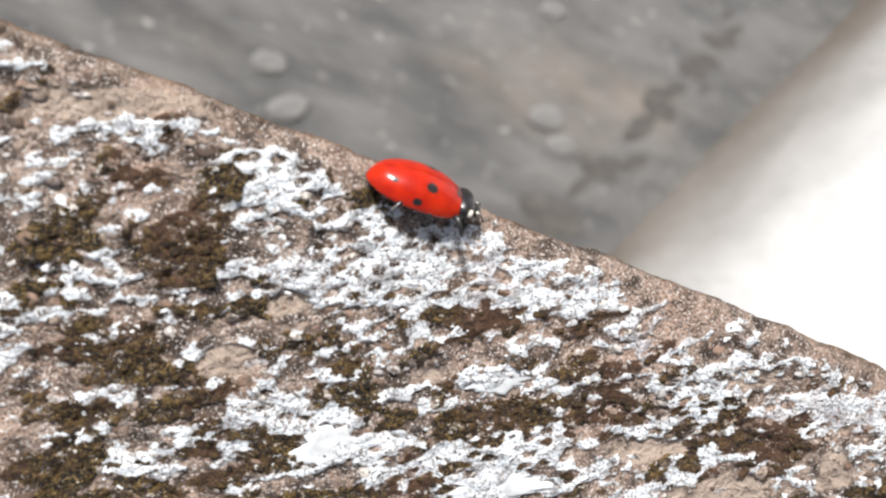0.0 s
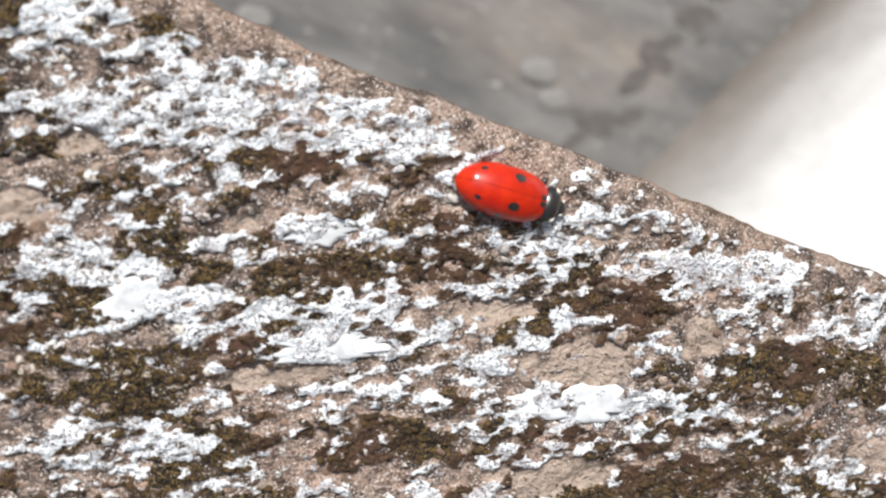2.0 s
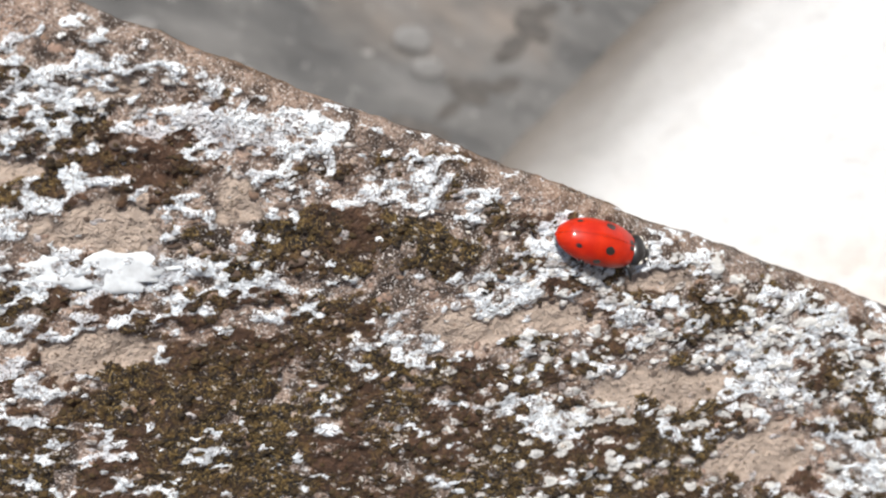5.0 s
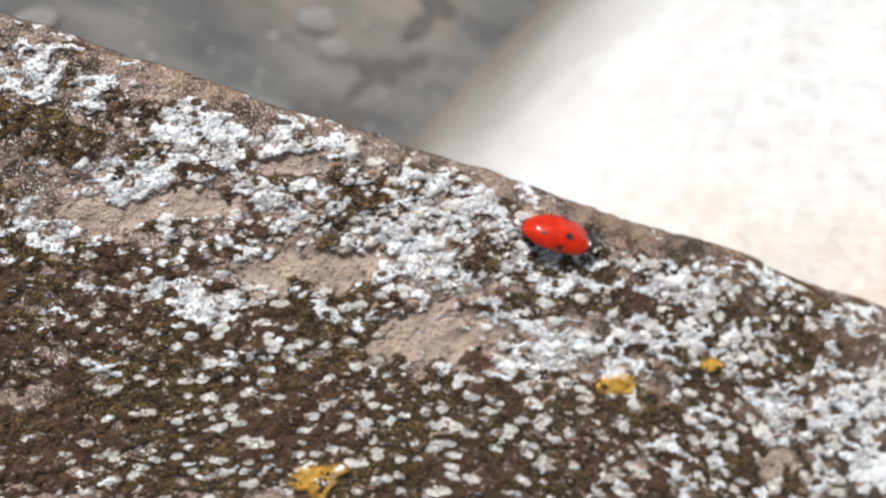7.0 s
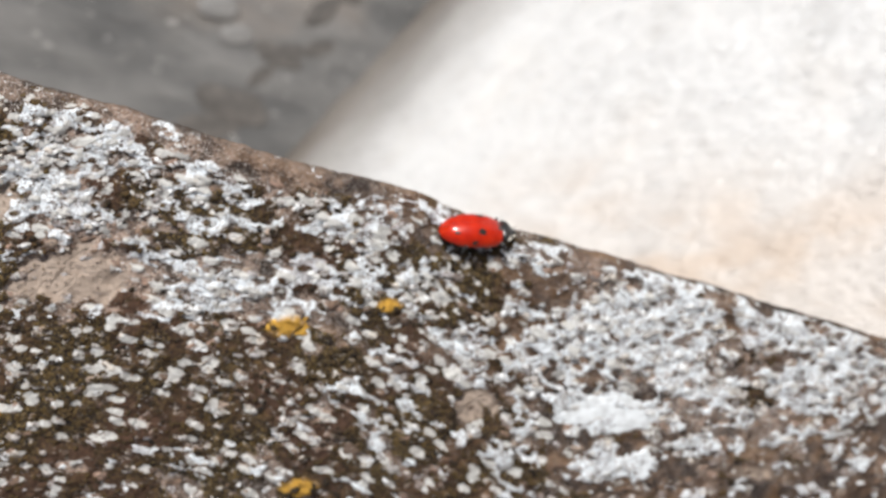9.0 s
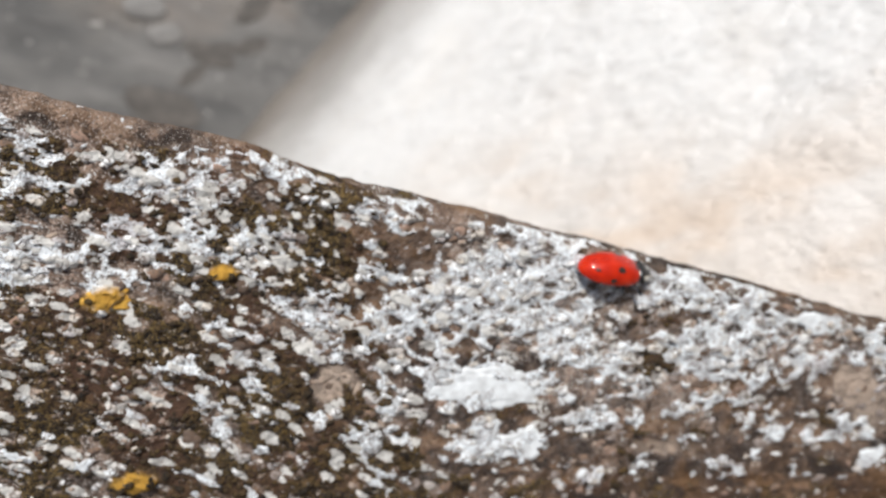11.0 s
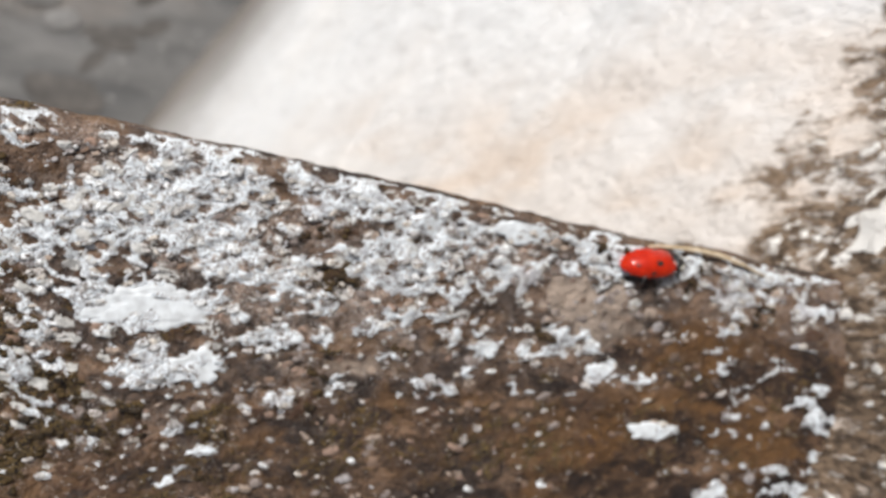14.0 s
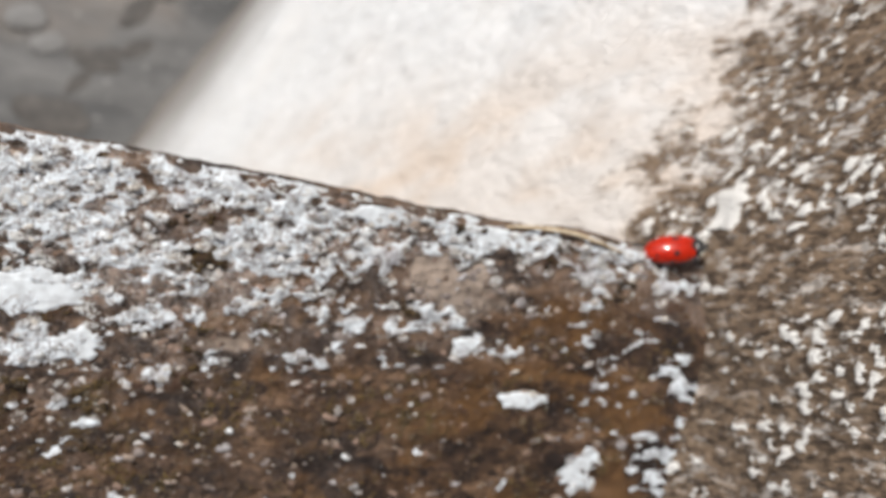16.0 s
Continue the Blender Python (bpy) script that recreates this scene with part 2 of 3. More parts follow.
def full_relief(x, y):
    white, moss, bare, yellow, pale, dirt = growth(x, y)
    lumps, _ = cells(x, y, 0.0008, 6)
    return (relief(x, y) + 0.00020 * white + moss * 0.00034 * (1 - np.clip(lumps, 0, 1)) + 0.00018 * pale + 0.00035 * yellow
            - 0.00015 * bare)


# ---------------------------------------------------------------- materials
def material(name, rough=0.8):
    m = bpy.data.materials.new(name)
    m.use_nodes = True
    b = m.node_tree.nodes["Principled BSDF"]
    b.inputs["Roughness"].default_value = rough
    return m, m.node_tree, b


def node(tree, kind, **values):
    n = tree.nodes.new(kind)
    for key, value in values.items():
        n.inputs[key].default_value = value
    return n


def mixed(tree, factor, a, b):
    n = tree.nodes.new("ShaderNodeMix")
    n.data_type = "RGBA"
    for socket, value in ((n.inputs[0], factor), (n.inputs[6], a), (n.inputs[7], b)):
        if isinstance(value, (int, float, tuple)):
            socket.default_value = (*value, 1) if isinstance(value, tuple) else value
        else:
            tree.links.new(value, socket)
    return n.outputs[2]


def stops(tree, factor, lo, hi):
    n = tree.nodes.new("ShaderNodeMapRange")
    n.inputs[1].default_value, n.inputs[2].default_value = lo, hi
    n.interpolation_type = "SMOOTHSTEP"
    tree.links.new(factor, n.inputs[0])
    return n.outputs[0]


def grain(tree, scale, detail=4, rough=0.6, stretch=None):
    n = node(tree, "ShaderNodeTexNoise", Scale=scale, Detail=detail, Roughness=rough)
    co = tree.nodes.new("ShaderNodeTexCoord")
    place = co.outputs["Object"]
    if stretch:
        v = tree.nodes.new("ShaderNodeMapping")
        v.inputs["Scale"].default_value = stretch
        v.inputs["Rotation"].default_value = (0, 0, radians(-12))
        tree.links.new(place, v.inputs["Vector"])
        place = v.outputs[0]
    tree.links.new(place, n.inputs["Vector"])
    return n.outputs[0]


def bumped(tree, bsdf, height, distance, strength=0.6):
    n = node(tree, "ShaderNodeBump", Strength=strength, Distance=distance)
    tree.links.new(height, n.inputs["Height"])
    tree.links.new(n.outputs[0], bsdf.inputs["Normal"])


def math_node(tree, op, a, b):
    n = tree.nodes.new("ShaderNodeMath")
    n.operation = op
    for k, v in enumerate((a, b)):
        if isinstance(v, (int, float)):
            n.inputs[k].default_value = v
        else:
            tree.links.new(v, n.inputs[k])
    return n.outputs[0]


def split_attribute(tree, name):
    a = tree.nodes.new("ShaderNodeAttribute")
    a.attribute_name = name
    s = tree.nodes.new("ShaderNodeSeparateColor")
    tree.links.new(a.outputs["Color"], s.inputs[0])
    return s.outputs


def ledge_material():
    m, t, b = material("weathered_concrete", 0.9)
    white, moss, bare = split_attribute(t, "growth")[:3]
    yellow, pale, dirt = split_attribute(t, "growth_more")[:3]
    micro, fine, mid, big = grain(t, 6500, 2), grain(t, 2600, 3), grain(t, 700, 4), grain(t, 120, 4)
    stone = mixed(t, stops(t, mid, 0.38, 0.62), (0.04, 0.025, 0.017), (0.33, 0.245, 0.195))
    stone = mixed(t, stops(t, big, 0.48, 0.7), stone, mixed(t, mid, (0.25, 0.165, 0.125), (0.47, 0.345, 0.27)))
    stone = mixed(t, stops(t, fine, 0.58, 0.68), stone, (0.07, 0.055, 0.045))
    stone = mixed(t, stops(t, micro, 0.57, 0.66), stone, (0.05, 0.04, 0.035))
    stone = mixed(t, stops(t, micro, 0.36, 0.43), mixed(t, fine, (0.46, 0.42, 0.39), (0.66, 0.63, 0.60)), stone)
    plane = mixed(t, stops(t, fine, 0.60, 0.68), mixed(t, mid, (0.32, 0.25, 0.195), (0.50, 0.41, 0.34)), (0.17, 0.13, 0.10))
    stone = mixed(t, math_node(t, "MULTIPLY", bare, 0.9), stone, plane)
    earth = mixed(t, stops(t, mid, 0.35, 0.65), (0.014, 0.006, 0.003), (0.085, 0.044, 0.022))
    earth = mixed(t, stops(t, fine, 0.56, 0.66), earth, (0.17, 0.105, 0.058))
    earth = mixed(t, stops(t, big, 0.46, 0.62), earth, mixed(t, mid, (0.030, 0.012, 0.004), (0.125, 0.068, 0.032)))
    earth = mixed(t, stops(t, micro, 0.56, 0.64), earth, (0.020, 0.012, 0.008))
    flake = grain(t, 270, 6, 0.74, (0.5, 1, 1))
    earth = mixed(t, stops(t, flake, 0.50, 0.43), earth, (0.012, 0.005, 0.0025))
    earth = mixed(t, stops(t, flake, 0.545, 0.60), earth, mixed(t, fine, (0.085, 0.040, 0.018), (0.24, 0.15, 0.088)))
    rust = grain(t, 95, 5, 0.7, (0.6, 1, 1))
    earth = mixed(t, math_node(t, "MULTIPLY", stops(t, rust, 0.50, 0.60), 0.8), earth, mixed(t, mid, (0.045, 0.018, 0.004), (0.20, 0.098, 0.028)))
    col = mixed(t, dirt, stone, earth)
    green = mixed(t, stops(t, fine, 0.44, 0.64), (0.005, 0.0025, 0.002), (0.085, 0.050, 0.010))
    green = mixed(t, stops(t, micro, 0.54, 0.62), green, (0.19, 0.13, 0.045))
    green = mixed(t, stops(t, big, 0.42, 0.62), green, mixed(t, fine, (0.010, 0.004, 0.003), (0.11, 0.055, 0.028)))
    green = mixed(t, stops(t, grain(t, 1700, 4, 0.7, (0.6, 1, 1)), 0.60, 0.65), green, mixed(t, fine, (0.22, 0.18, 0.14), (0.52, 0.48, 0.44)))
    col = mixed(t, stops(t, math_node(t, "ADD", moss, math_node(t, "MULTIPLY", math_node(t, "SUBTRACT", math_node(t, "ADD", fine, mid), 1.0), 2.1)), 0.38, 0.62), col, green)
    crust = mixed(t, stops(t, mid, 0.30, 0.5), (0.38, 0.39, 0.41), (0.755, 0.80, 0.83))
    crust = mixed(t, stops(t, big, 0.55, 0.70), crust, mixed(t, mid, (0.34, 0.32, 0.33), (0.64, 0.63, 0.645)))
    crust = mixed(t, stops(t, fine, 0.60, 0.66), crust, (0.13, 0.10, 0.09))
    crust = mixed(t, stops(t, micro, 0.60, 0.68), crust, (0.10, 0.085, 0.08))
    vein = grain(t, 1100, 3, 0.6)
    crack = stops(t, math_node(t, "ABSOLUTE", math_node(t, "SUBTRACT", vein, 0.5), 0.0), 0.004, 0.022)
    crust = mixed(t, crack, mixed(t, fine, (0.09, 0.07, 0.06), (0.30, 0.25, 0.22)), crust)
    edge = math_node(t, "ADD", white, math_node(t, "MULTIPLY", math_node(t, "SUBTRACT", mid, 0.5), 1.7))
    edge = math_node(t, "ADD", edge, math_node(t, "MULTIPLY", math_node(t, "SUBTRACT", fine, 0.5), 1.7))
    edge = math_node(t, "ADD", edge, math_node(t, "MULTIPLY", math_node(t, "SUBTRACT", micro, 0.5), 0.8))
    col = mixed(t, stops(t, edge, 0.46, 0.60), col, crust)
    speck = math_node(t, "ADD", pale, math_node(t, "MULTIPLY", math_node(t, "SUBTRACT", fine, 0.5), 1.8))
    col = mixed(t, stops(t, speck, 0.45, 0.62), col, mixed(t, mid, (0.34, 0.33, 0.31), (0.76, 0.76, 0.73)))
    col = mixed(t, yellow, col, mixed(t, fine, (0.30, 0.15, 0.02), (0.62, 0.36, 0.05)))
    t.links.new(col, b.inputs["Base Color"])
    bumped(t, b, math_node(t, "ADD", math_node(t, "ADD", fine, mid), math_node(t, "MULTIPLY", micro, 0.4)), 0.0004, 1.0)
    return m


def wall_material():
    m, t, b = material("lime_render", 0.9)
    lichen, spots, tan = split_attribute(t, "growth")[:3]
    fine, mid, big = grain(t, 900, 4, 0.6, (1, 1.7, 0.6)), grain(t, 260, 5, 0.7, (1, 1.7, 0.55)), grain(t, 40, 4)
    base = mixed(t, stops(t, mid, 0.3, 0.7), (0.70, 0.71, 0.71), (0.83, 0.835, 0.835))
    base = mixed(t, stops(t, big, 0.5, 0.75), base, (0.76, 0.755, 0.74))
    base = mixed(t, math_node(t, "MULTIPLY", stops(t, mid, 0.55, 0.68), 0.7), base, (0.50, 0.505, 0.51))
    base = mixed(t, math_node(t, "MULTIPLY", stops(t, grain(t, 110, 5, 0.7, (1, 1.6, 0.6)), 0.55, 0.68), 0.6), base, (0.58, 0.575, 0.57))
    base = mixed(t, tan, base, mixed(t, mid, (0.55, 0.435, 0.345), (0.78, 0.685, 0.595)))
    rough = mixed(t, stops(t, fine, 0.35, 0.65), (0.045, 0.029, 0.018), (0.25, 0.175, 0.115))
    rough = mixed(t, stops(t, grain(t, 420, 5, 0.7, (1, 1.6, 0.7)), 0.54, 0.64), rough, (0.46, 0.42, 0.38))
    edge = math_node(t, "ADD", lichen, math_node(t, "MULTIPLY", math_node(t, "SUBTRACT", mid, 0.5), 2.2))
    edge = math_node(t, "ADD", edge, math_node(t, "MULTIPLY", math_node(t, "SUBTRACT", fine, 0.5), 1.2))
    col = mixed(t, stops(t, edge, 0.35, 0.75), base, rough)
    s = math_node(t, "ADD", spots, math_node(t, "MULTIPLY", math_node(t, "SUBTRACT", fine, 0.5), 3.0))
    s = math_node(t, "ADD", s, math_node(t, "MULTIPLY", math_node(t, "SUBTRACT", mid, 0.5), 2.0))
    col = mixed(t, stops(t, s, 0.5, 0.75), col, (0.80, 0.78, 0.74))
    # painted gradient: the wall's colour darkens softly towards the ground
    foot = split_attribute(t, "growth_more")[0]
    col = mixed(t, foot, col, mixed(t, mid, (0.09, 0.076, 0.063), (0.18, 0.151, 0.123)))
    t.links.new(col, b.inputs["Base Color"])
    bumped(t, b, math_node(t, "ADD", fine, mid), 0.0008, 0.8)
    return m


def ground_material():
    m, t, b = material("grey_concrete_ground", 0.9)
    fine, mid, big = grain(t, 260, 5, 0.6, (0.6, 1.3, 1)), grain(t, 55, 5, 0.6, (0.5, 1.4, 1)), grain(t, 11, 4, 0.6, (0.7, 1.2, 1))
    col = mixed(t, stops(t, mid, 0.3, 0.7), (0.070, 0.070, 0.070), (0.145, 0.142, 0.138))
    col = mixed(t, stops(t, big, 0.48, 0.68), col, (0.20, 0.17, 0.145))
    col = mixed(t, stops(t, fine, 0.62, 0.7), col, (0.30, 0.29, 0.28))
    t.links.new(col, b.inputs["Base Color"])
    bumped(t, b, mid, 0.004, 0.6)
    return m


def plain(name, dark, light, scale, rough=0.8, bump=0.0, coat=0.0):
    m, t, b = material(name, rough)
    n = grain(t, scale, 4)
    t.links.new(mixed(t, stops(t, n, 0.3, 0.7), dark, light), b.inputs["Base Color"])
    b.inputs["Coat Weight"].default_value = coat
    b.inputs["Coat Roughness"].default_value = 0.13
    if bump:
        bumped(t, b, n, bump, 0.6)
    return m


M_LEDGE, M_WALL, M_GROUND = ledge_material(), wall_material(), ground_material()
M_RED = plain("red_wing_case", (0.34, 0.009, 0.001), (0.49, 0.020, 0.001), 900, 0.38, 0.00001, 0.5)
M_RED.node_tree.nodes["Principled BSDF"].inputs["Specular IOR Level"].default_value = 0.2
M_BLACK = plain("black_chitin", (0.006, 0.006, 0.007), (0.02, 0.018, 0.017), 1500, 0.35, 0.00002, 0.3)
M_SPOT = plain("black_spot", (0.008, 0.007, 0.007), (0.02, 0.014, 0.012), 2000, 0.35, 0, 0.5)
M_CREAM = plain("cream_mark", (0.70, 0.66, 0.55), (0.85, 0.82, 0.72), 1500, 0.45)
M_CRUST = plain("white_lichen_crust", (0.50, 0.52, 0.53), (0.72, 0.76, 0.78), 900, 0.95, 0.0001)
M_YELLOW = plain("yellow_lichen_crust", (0.34, 0.17, 0.02), (0.66, 0.40, 0.07), 1400, 0.95, 0.00015)
M_MOSS = plain("dry_moss", (0.005, 0.003, 0.002), (0.060, 0.036, 0.010), 900, 0.95, 0.0001)


def flake_material(name, tones):
    m, t, b = material(name, 0.9)
    g = t.nodes.new("ShaderNodeNewGeometry")
    n = t.nodes.new("ShaderNodeValToRGB")
    n.color_ramp.interpolation = "CONSTANT"
    for k, tone in enumerate(tones):
        e = n.color_ramp.elements[k] if k < 2 else n.color_ramp.elements.new(k / len(tones))
        e.position, e.color = k / len(tones), (*tone, 1)
    t.links.new(g.outputs["Random Per Island"], n.inputs[0])
    f = grain(t, 3500, 3)
    t.links.new(mixed(t, stops(t, f, 0.40, 0.66), n.outputs[0], (0.10, 0.075, 0.06)), b.inputs["Base Color"])
    bumped(t, b, f, 0.0001, 0.6)
    return m


M_CHIP = flake_material("stone_chips", ((0.38, 0.30, 0.24), (0.20, 0.13, 0.09), (0.42, 0.40, 0.40), (0.10, 0.065, 0.045), (0.30, 0.20, 0.15), (0.55, 0.52, 0.49), (0.26, 0.22, 0.20)))
M_PALE = flake_material("pale_chips", ((0.66, 0.67, 0.67), (0.50, 0.49, 0.47), (0.76, 0.78, 0.78), (0.38, 0.37, 0.36), (0.60, 0.56, 0.50)))
M_PEBBLE = plain("pale_pebble", (0.13, 0.128, 0.125), (0.19, 0.186, 0.18), 300, 0.8, 0.001)
M_DEBRIS = plain("dark_plant_debris", (0.060, 0.056, 0.052), (0.105, 0.096, 0.088), 150, 0.9, 0.001)
M_TWIG = plain("straw_stalk", (0.40, 0.30, 0.18), (0.60, 0.50, 0.36), 600, 0.7)


# ---------------------------------------------------------------- mesh helpers
def mesh_object(name, verts, faces, mat, smooth=True, parent=None, label=""):
    me = bpy.data.meshes.new(name)
    me.from_pydata([tuple(v) for v in verts], [], faces)
    me.materials.append(mat)
    if smooth:
        me.polygons.foreach_set("use_smooth", np.ones(len(me.polygons), dtype=bool))
    ob = new(name, me)
    if parent is not None:
        ob.parent = parent
    if label:
        tagged(ob, label)
    return ob


def grid_object(name, co, mat):
    """A smooth mesh from an array of points, rows by columns."""
    rows, cols = co.shape[:2]
    me = bpy.data.meshes.new(name)
    me.vertices.add(rows * cols)
    me.vertices.foreach_set("co", co.reshape(-1).astype(np.float32))
    a = (np.arange(rows - 1)[:, None] * cols + np.arange(cols - 1)[None]).ravel()
    quads = np.stack([a, a + cols, a + cols + 1, a + 1], 1).ravel()
    n = len(a)
    me.loops.add(4 * n)
    me.loops.foreach_set("vertex_index", quads.astype(np.int32))
    me.polygons.add(n)
    me.polygons.foreach_set("loop_start", (np.arange(n) * 4).astype(np.int32))
    me.polygons.foreach_set("use_smooth", np.ones(n, dtype=bool))
    me.update(calc_edges=True)
    me.materials.append(mat)
    return new(name, me)


def colour_layer(ob, name, *channels):
    layer = ob.data.attributes.new(name, "FLOAT_COLOR", "POINT")
    data = np.ones((len(ob.data.vertices), 4), dtype=np.float32)
    for k, c in enumerate(channels):
        data[:, k] = np.asarray(c).ravel()
    layer.data.foreach_set("color", data.ravel())


# ---------------------------------------------------------------- the ledge
def build_ledge():
    fine = 0.00017
    xs = np.concatenate([np.linspace(-0.7, -0.036, 70)[:-1], np.arange(-0.036, 0.196, fine), np.linspace(0.196, 0.30, 12)])
    top = np.concatenate([np.linspace(-0.35, -0.040, 40)[:-1], np.arange(-0.040, -0.0014, fine)])
    r = 0.0014
    arc = np.linspace(0, math.pi / 2 + SLOPE, 26)
    # cross-section: sloping top, rounded edge, upright outer face down to the ground
    drop = np.geomspace(0.0004, -GROUND + 0.03, 40)
    lip_y, lip_z = -r + r * math.cos(SLOPE), -r - r * math.sin(SLOPE)
    sy = np.concatenate([[-0.351 - 0.3 * math.sin(SLOPE), -0.351], top, -r + r * np.sin(arc), lip_y - math.sin(SLOPE) * drop])
    sz = np.concatenate([[-0.3 * math.cos(SLOPE), -0.01], np.zeros(len(top)), -r + r * np.cos(arc), lip_z - math.cos(SLOPE) * drop])
    ny = np.concatenate([np.zeros(len(top) + 2), np.sin(arc), np.full(40, math.cos(SLOPE))])
    nz = np.concatenate([[0, 0], np.ones(len(top)), np.cos(arc), np.full(40, -math.sin(SLOPE))])
    X, Y = np.meshgrid(xs, sy, indexing="ij")
    Z = np.broadcast_to(sz, X.shape)
    # along the face the patterns run on downwards
    path = np.where(ny[None] > 0, np.maximum(Y, -r) - Z, Y)
    wave = 0.0016 * (fbm(xs, xs * 0 + 0.3, 0.02, 4, 21) - 0.5) + 0.0004 * (fbm(xs, xs * 0 + 0.9, 0.004, 3, 22) - 0.5)
    wave = wave + 0.0004 + 0.0007 * np.exp(-((xs - 0.092) / 0.008) ** 2)
    reach = np.clip((Y + 0.012) / 0.012, 0, 1)
    h = full_relief(X, path) * (1 - 0.55 * ramp(ny, 0.1, 0.8))[None]
    white, moss, bare, yellow, pale, dirt = growth(X, path)
    co = np.stack([X, Y + wave[:, None] * reach + h * ny[None], Z + h * nz[None]], -1)
    ob = grid_object("ledge", co, M_LEDGE)
    ob.matrix_basis = TILT
    colour_layer(ob, "growth", white, moss, bare)
    colour_layer(ob, "growth_more", yellow, pale, dirt)
    tagged(ob, "weathered concrete ledge crusted with lichen and dry moss", "ledge", kind="structure")


def build_wall():
    along = np.concatenate([np.linspace(-0.5, -0.07, 30)[:-1], np.arange(-0.07, 0.20, 0.0006), np.linspace(0.20, 2.5, 60)])
    up = np.concatenate([np.linspace(GROUND - 0.02, -0.16, 40)[:-1], np.arange(-0.16, 0.06, 0.0006), np.linspace(0.06, 1.2, 40)])
    S, U = np.meshgrid(along, up, indexing="ij")
    h = 0.003 * (fbm(S, U, 0.05, 3, 31) - 0.5) + 0.0011 * (fbm(1.4 * S, 0.6 * U, 0.008, 4, 32) - 0.5) + 0.0005 * (fbm(1.4 * S, 0.7 * U, 0.002, 3, 33) - 0.5)
    near = S - 1.25 * U + 0.05 * (fbm(S, U, 0.02, 4, 34) - 0.5) + 0.03 * (fbm(S, U, 0.004, 3, 40) - 0.5)
    lichen = 1 - ramp(near, 0.002, 0.050)
    lichen = np.clip(lichen + 1.2 * (fbm(1.4 * S, U, 0.007, 5, 35) - 0.5) * ramp(lichen, 0, 0.3), 0, 1) * 0.95
    c, pick = cells(1.3 * S + 0.003 * fbm(S, U, 0.002, 3, 42), 0.8 * U + 0.002 * fbm(S, U, 0.003, 3, 43), 0.0020, 8)
    spots = (1 - ramp(c, 0.2, 0.45)) * (pick > 0.12) * (1 - ramp(near, 0.000, 0.032)) * ramp(fbm(S, U, 0.009, 4, 36), 0.38, 0.52)
    spots = np.maximum(spots, (1 - ramp(np.hypot((S - 0.0055) / 0.0028, (U - 0.002) / 0.0032) + fbm(S, U, 0.004, 3, 37), 0.9, 1.5)))
    tan = (1 - ramp(S + 0.03 * (fbm(S, U, 0.03, 3, 44) - 0.5), 0.006, 0.055)) * (1 - ramp(-U, 0.09, 0.20)) * (0.45 + 0.55 * ramp(fbm(1.4 * S, 0.6 * U, 0.012, 4, 38), 0.30, 0.62))
    h = h + 0.00035 * spots
    # the face runs from its line beside the ledge down to a line on the ground
    depth = np.clip(U / GROUND, 0, 1)
    face = wall_top(S) * (1 - depth) + (0.135 + 0.55 * S) * depth
    co = np.stack([face - h, S, U], -1)
    # the back and the top of the wall
    co[:, 0] = co[:, 1] + np.array([0.25, 0, 0])
    co[:, -1] = co[:, -2] + np.array([0.25, 0, 0])
    co = np.concatenate([co, co[:, :1]], 1)
    lichen, spots, tan, S, U, depth = [np.concatenate([v, v[:, :1]], 1) for v in (lichen, spots, tan, S, U, depth)]
    # mask of the darker colour painted over the lower part of the wall
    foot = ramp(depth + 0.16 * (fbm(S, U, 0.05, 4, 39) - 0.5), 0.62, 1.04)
    ob = grid_object("wall_end", co, M_WALL)
    colour_layer(ob, "growth", lichen, spots, tan)
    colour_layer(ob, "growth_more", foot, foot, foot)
    tagged(ob, "pale sunlit rendered wall, lichen-stained beside the ledge", "wall", kind="structure")


def build_ground():
    n = 120
    span = np.concatenate([-np.geomspace(60, 1.2, 25), np.linspace(-1.1, 1.1, n), np.geomspace(1.2, 60, 25)])
    X, Y = np.meshgrid(span, span, indexing="ij")
    Z = GROUND + 0.004 * (fbm(X, Y, 0.06, 4, 41) - 0.5)
    ob = grid_object("ground", np.stack([X, Y, Z], -1), M_GROUND)
    tagged(ob, "grey concrete ground below the ledge", "ground", kind="structure")


# ---------------------------------------------------------------- growth as geometry
def scatter(name, mat, places, sizes, flat, label, category):
    """Many small lumps joined into one mesh."""
    ring = 7
    verts, faces = [], []
    for (x, y, z), s in zip(places, sizes):
        base = len(verts)
        s = s * (1 + 0.55 * min(max((x - 0.065) / 0.06, 0), 1))
        turn, squash = 0.32 - 0.24 * min(max(x / 0.15, 0), 1) + 1.1 * (random.random() - 0.5), 0.35 + 0.5 * random.random()
        ct, st = math.cos(turn), math.sin(turn)
        for level, (rad, up) in enumerate(((1.0, -0.25), (0.86, 0.45), (0.4, 0.9))):
            for k in range(ring):
                a = 2 * math.pi * k / ring
                q = s * rad * (0.72 + 0.5 * random.random())
                px, py = q * math.cos(a), q * math.sin(a) * squash
                verts.append((x + px * ct - py * st, y + px * st + py * ct, z + s * flat * up * (0.8 + 0.4 * random.random())))
        verts.append((x, y, z + s * flat))
        for level in range(2):
            for k in range(ring):
                p, q = base + level * ring + k, base + level * ring + (k + 1) % ring
                faces.append((p, q, q + ring, p + ring))
        for k in range(ring):
            faces.append((base + 2 * ring + k, base + 2 * ring + (k + 1) % ring, base + 3 * ring))
    ob = mesh_object(name, verts, faces, mat)
    ob.matrix_basis = TILT
    tagged(ob, label, category, kind="stuff")


